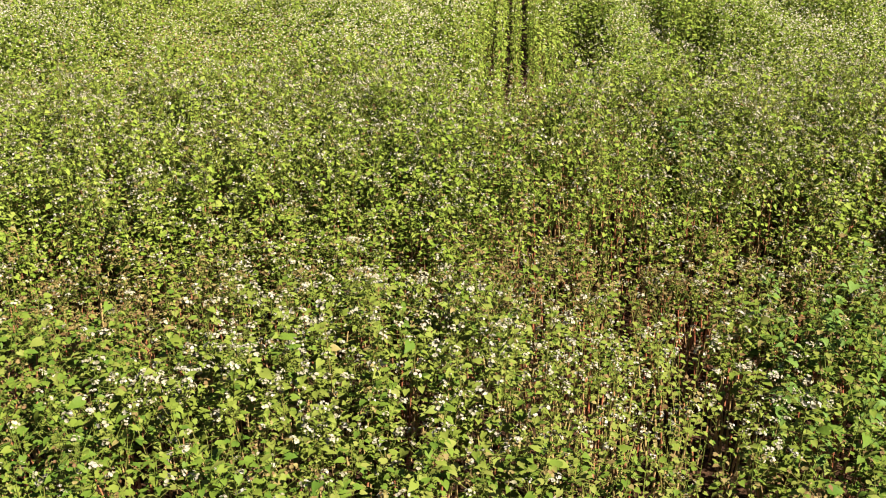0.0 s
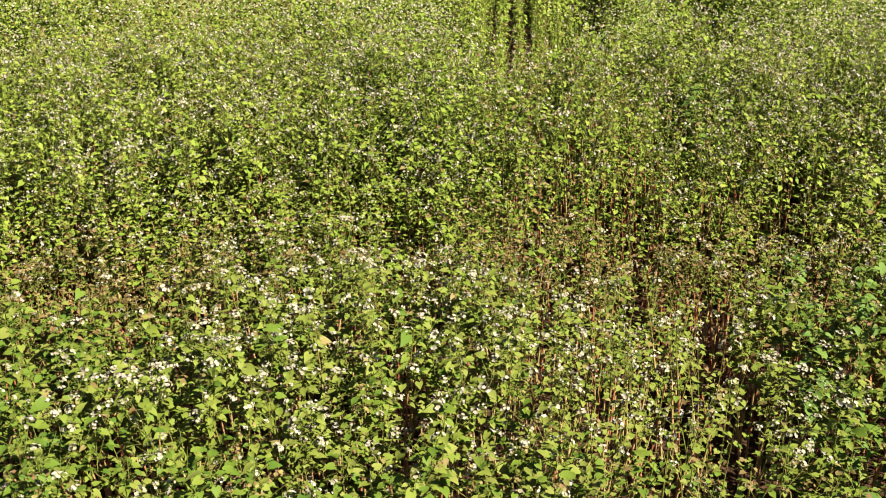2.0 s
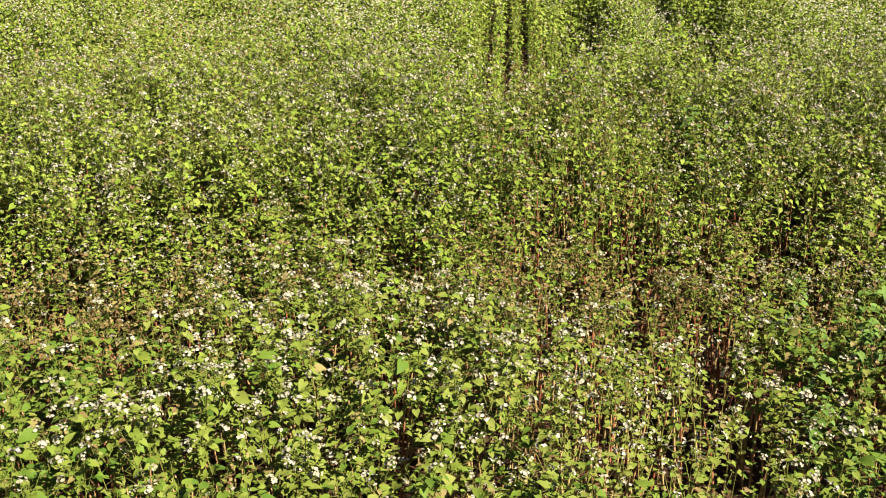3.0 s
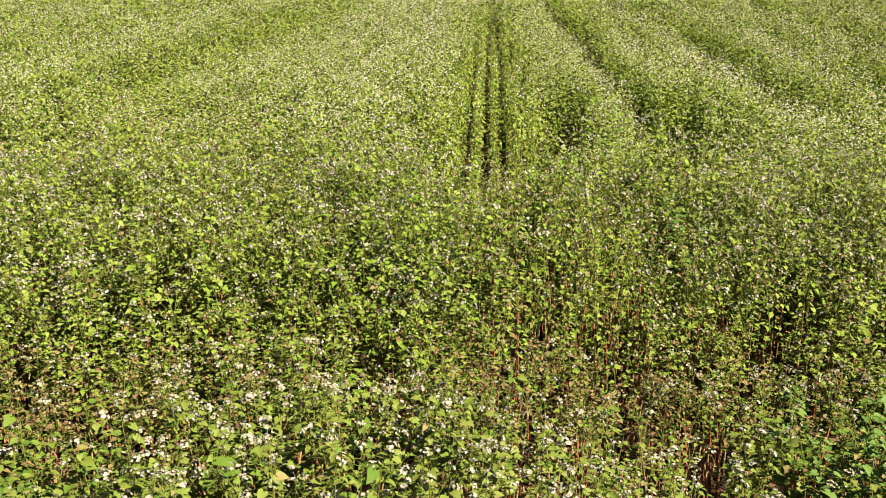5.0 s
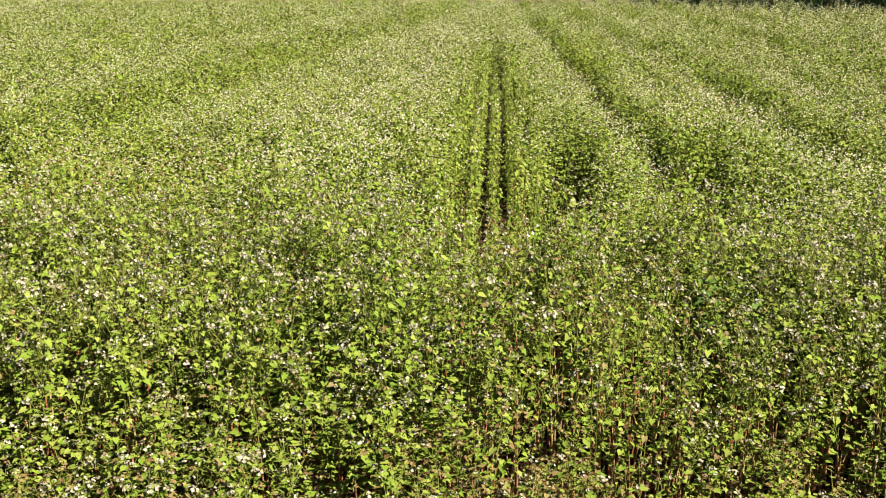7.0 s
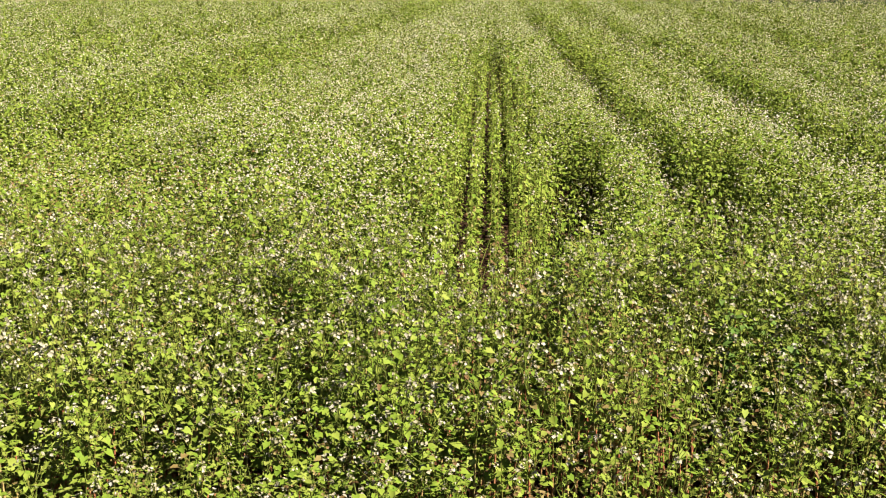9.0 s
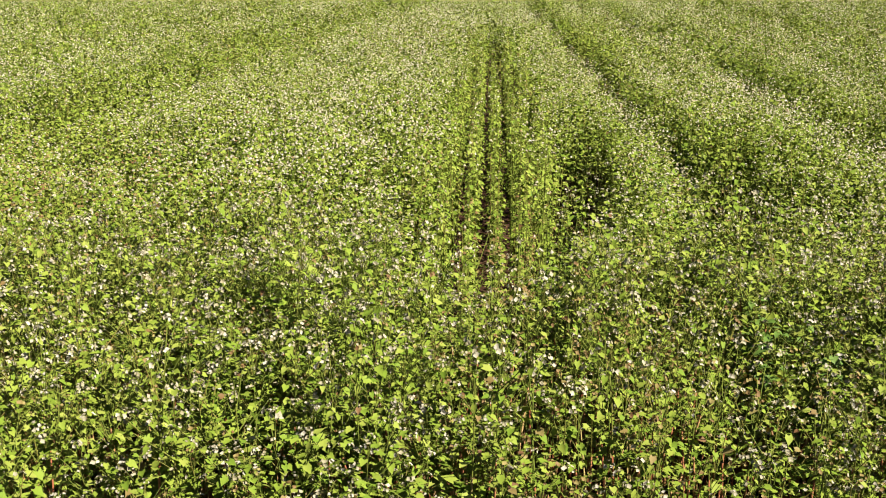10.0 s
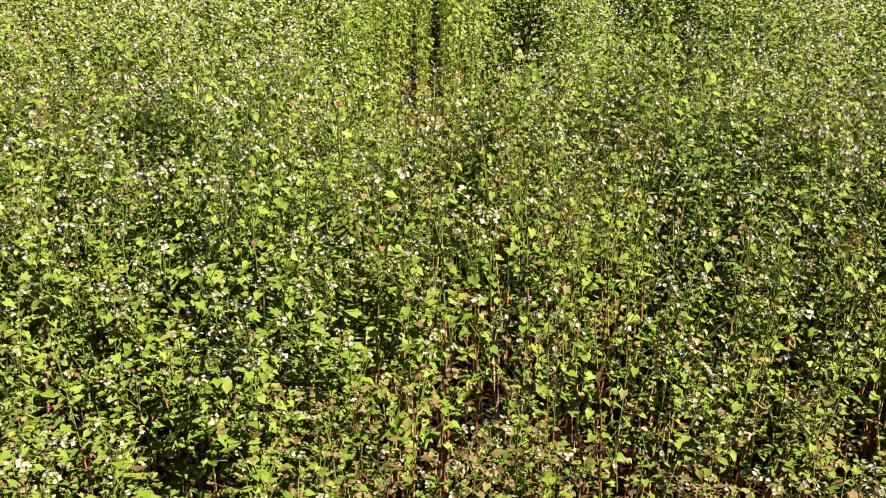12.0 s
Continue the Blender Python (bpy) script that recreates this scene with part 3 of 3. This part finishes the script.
sow("buckwheat_crop", [joined(p) for p in THIN], near[airy & ~band], "low thin buckwheat with reddish bare stems and small leaves")
sow("buckwheat_crop", [joined(p) for p in BAND], near[band], "ripening buckwheat with bare reddish stems and pinkish white flowers")
lean = ~ahead & (near[:, 9] < 0.5) & (side > 0.12) & (side < 0.85 + 0.5 * (near[:, 1] < 2.9)) & (near[:, 1] < 3.5)
near[lean, 7] += 0.22
sow("buckwheat_crop", [joined(p) for p in FINE], near[~ahead & (near[:, 9] < 0.5) & ~lean], LABEL)
sow("buckwheat_crop", [joined(p) for p in LEAN], near[lean], "ripening buckwheat with bare reddish stems and small yellowish leaves")
middle = stand(4.2, 9.5, 0.047, (0.8, 0.48), 1.0, 1.0)
beyond = stand(9.5, 18.0, 0.090, (0.9, 0.49), 1.0, 1.08)
slim_m, slim_b, slim_n = (a[:, 9] > 0.5 for a in (middle, beyond, near))
sow("buckwheat_crop", MID, middle[~slim_m], LABEL)
sow("buckwheat_crop", FAR, beyond[~slim_b], LABEL)
sow("buckwheat_crop", SLIM, np.concatenate([near[slim_n], middle[slim_m], beyond[slim_b]]), "thin single rows of buckwheat with bare soil between")
sow("buckwheat_crop", FAR, stand(18.0, 24.6, 0.10, (1.5, 0.50), 1.0, 1.2, 0.2), LABEL)

# the field goes on to both sides
aside = stand(0.75, 9.5, 0.17, (5.4, 0.0), 1.0, 1.12)
aside = aside[np.abs(aside[:, 0] - 0.03 * aside[:, 1]) > 0.9 + 0.48 * aside[:, 1]]
wider = stand(9.5, 24.0, 0.30, (11.5, 0.02), 1.0, 1.8, 0.25)
wider = wider[np.abs(wider[:, 0] - 0.03 * wider[:, 1]) > 1.5 + 0.50 * wider[:, 1]]
sow("buckwheat_crop", FAR, np.concatenate([aside, wider]), LABEL)

# ---- broad-leaved plants standing among the crop ----
BROAD = [plant_pieces(np.random.default_rng(400 + k), 2, 0.034, True, 38, 1.1, round_leaf=True) for k in range(3)]
weeds = [plant_thing("broad_leaved_plant", [p for p in b if p[0] != "blossom"], lab, "weed", "broad-leaved plants in the crop", 0.0, k)
         for k, (b, lab) in enumerate(zip(BROAD, ("leafy dark green plant standing above the buckwheat", "tall bluish-green plant with broad leaves beside a gap",
                                                  "bushy green plant with large heart-shaped leaves")))]
WEED_SPOTS = ((0.98, 4.95, 0.86), (1.04, 5.20, 0.90), (1.10, 5.60, 0.92), (1.00, 3.30, 0.98), (1.06, 3.18, 0.95), (0.96, 3.42, 1.0), (1.12, 3.36, 0.95),
              (0.50, 5.50, 0.9),
              (1.15, 1.82, 0.86), (1.32, 1.78, 0.88), (1.22, 1.55, 0.86), (1.08, 1.30, 0.80), (0.98, 1.62, 0.82), (1.02, 1.98, 0.84), (1.34, 1.48, 0.86), (0.92, 1.18, 0.76), (1.18, 1.15, 0.78), (0.86, 1.40, 0.76), (1.30, 2.05, 0.9), (1.10, 1.66, 0.84))
for k, (x, y, size) in enumerate(WEED_SPOTS):
    m = Matrix.Translation((x, y, 0)) @ Euler((0, 0, k * 1.9)).to_matrix().to_4x4() @ Matrix.Diagonal((size, size, size, 1))
    if k < len(weeds):
        weeds[k].matrix_basis = m
    else:
        copy_thing(weeds[k % len(weeds)], Matrix()).matrix_basis = m


# ---- hedge and rough grass along the far edge ----
def shrub(seed, height, spread):
    g = np.random.default_rng(seed)
    root = tagged(new("shrub"), "dark green leafy shrub at the edge of the field", "shrub", "hedge along the field")
    limbs, clumps = [], []
    limbs.append(("limb", *tube_shape([(0, 0, 0), (0.05, 0, height * 0.35), (0.0, 0.06, height * 0.8)], (0.09, 0.06, 0.02), 6), 0))
    for k in range(9):
        w, s = g.random() * 6.28, 0.15 + 0.6 * g.random()
        out = spread * (0.6 + 0.5 * g.random())
        tip = np.array((np.cos(w) * out, np.sin(w) * out, height * (s + 0.3)))
        limbs.append(("limb", *tube_shape([(0, 0, height * s * 0.8), tip * (0.5, 0.5, 0.8), tip], (0.04, 0.025, 0.008), 4), 0))
        for j in range(4):
            clumps.append(tip * (0.55 + 0.18 * j) + g.normal(size=3) * spread * 0.16)
    for k in range(10):
        w, r = g.random() * 6.28, spread * g.random() ** 0.5
        clumps.append(np.array((np.cos(w) * r, np.sin(w) * r, height * (0.08 + 0.35 * g.random()))))
    leaves = []
    for c in clumps:
        for k in range(55):
            v, f = leaf_shape(0.10 + 0.07 * g.random(), 1)
            at = c + g.normal(size=3) * (0.22, 0.22, 0.2)
            at[2] = max(at[2], 0.05)
            leaves.append(("leaf", turned(v, g.random() * 6.28, g.normal() * 0.7, g.normal() * 0.7) + at, f, 0))
    v, f, _, _ = joined(limbs)
    part("trunk", v, f, BARK, root)
    v, f, _, _ = joined(leaves)
    part("crown", v, f, TREE_LEAF, root)
    return root


def blades(name, spots, tall, wide, material, label, category):
    """Many upright, arching blades as one object."""
    V, F = [], []
    n = len(spots)
    w, h = rng.uniform(0, 6.28, n), tall * rng.uniform(0.6, 1.15, n)
    b, arch = wide * rng.uniform(0.7, 1.3, n), rng.uniform(0.1, 0.5, n) * h
    d = np.stack([np.cos(w), np.sin(w), 0 * w], -1)
    side = np.stack([-np.sin(w), np.cos(w), 0 * w], -1) * b[:, None]
    foot = np.c_[spots, np.zeros(n)]
    up = np.array((0, 0, 1.0))
    mid = foot + up * (h * 0.6)[:, None] + d * (arch * 0.3)[:, None]
    tip = foot + up * h[:, None] + d * arch[:, None]
    v = np.stack([foot - side, foot + side, mid - side * 0.8, mid + side * 0.8, tip], 1).reshape(-1, 3)
    f = (np.array([(0, 1, 3), (0, 3, 2), (2, 3, 4)])[None] + (np.arange(n) * 5)[:, None, None]).reshape(-1, 3)
    return tagged(new(name, mesh_from(name, v, f, np.zeros(len(f)), (material,))), label, category, kind="stuff")


def along_edge(t):
    """A place on the right-hand part of the field's edge, t from 0 to 1, and the way out of the field."""
    a, b = np.array((3.3, 24.8)), np.array((14.2, 15.4))
    return a + (b - a) * t, np.array((0.86, 0.5))


hedge = [shrub(500 + k, 3.4, 1.1) for k in range(4)]
for k in range(16):
    at, out = along_edge((k + 0.3 * rng.random()) / 15)
    at = at + out * (1.9 + 0.8 * rng.random())
    size = rng.uniform(0.75, 1.25)
    m = Matrix.Translation((at[0], at[1], 0)) @ Euler((0, 0, rng.random() * 6.28)).to_matrix().to_4x4() @ Matrix.Diagonal((size, size, size, 1))
    if k < 4:
        hedge[k].matrix_basis = m
    else:
        copy_thing(hedge[k % 4], Matrix()).matrix_basis = m
t = rng.random(2600)
at, out = along_edge(t[:, None])
reeds = at + out * (0.35 + 1.2 * rng.random((2600, 1)))
blades("tall_grass", reeds, 1.15, 0.014, TREE_LEAF, "tall dark green grass before the hedge", "grass")
n = 9000
gx = rng.uniform(-26, 5, n)
blades("rough_grass", np.stack([gx, edge_y(gx) + rng.uniform(-0.2, 3.5, n)], -1), 0.62, 0.012, GRASS, "pale rough grass along the field margin", "grass")
plant_bed(picks)
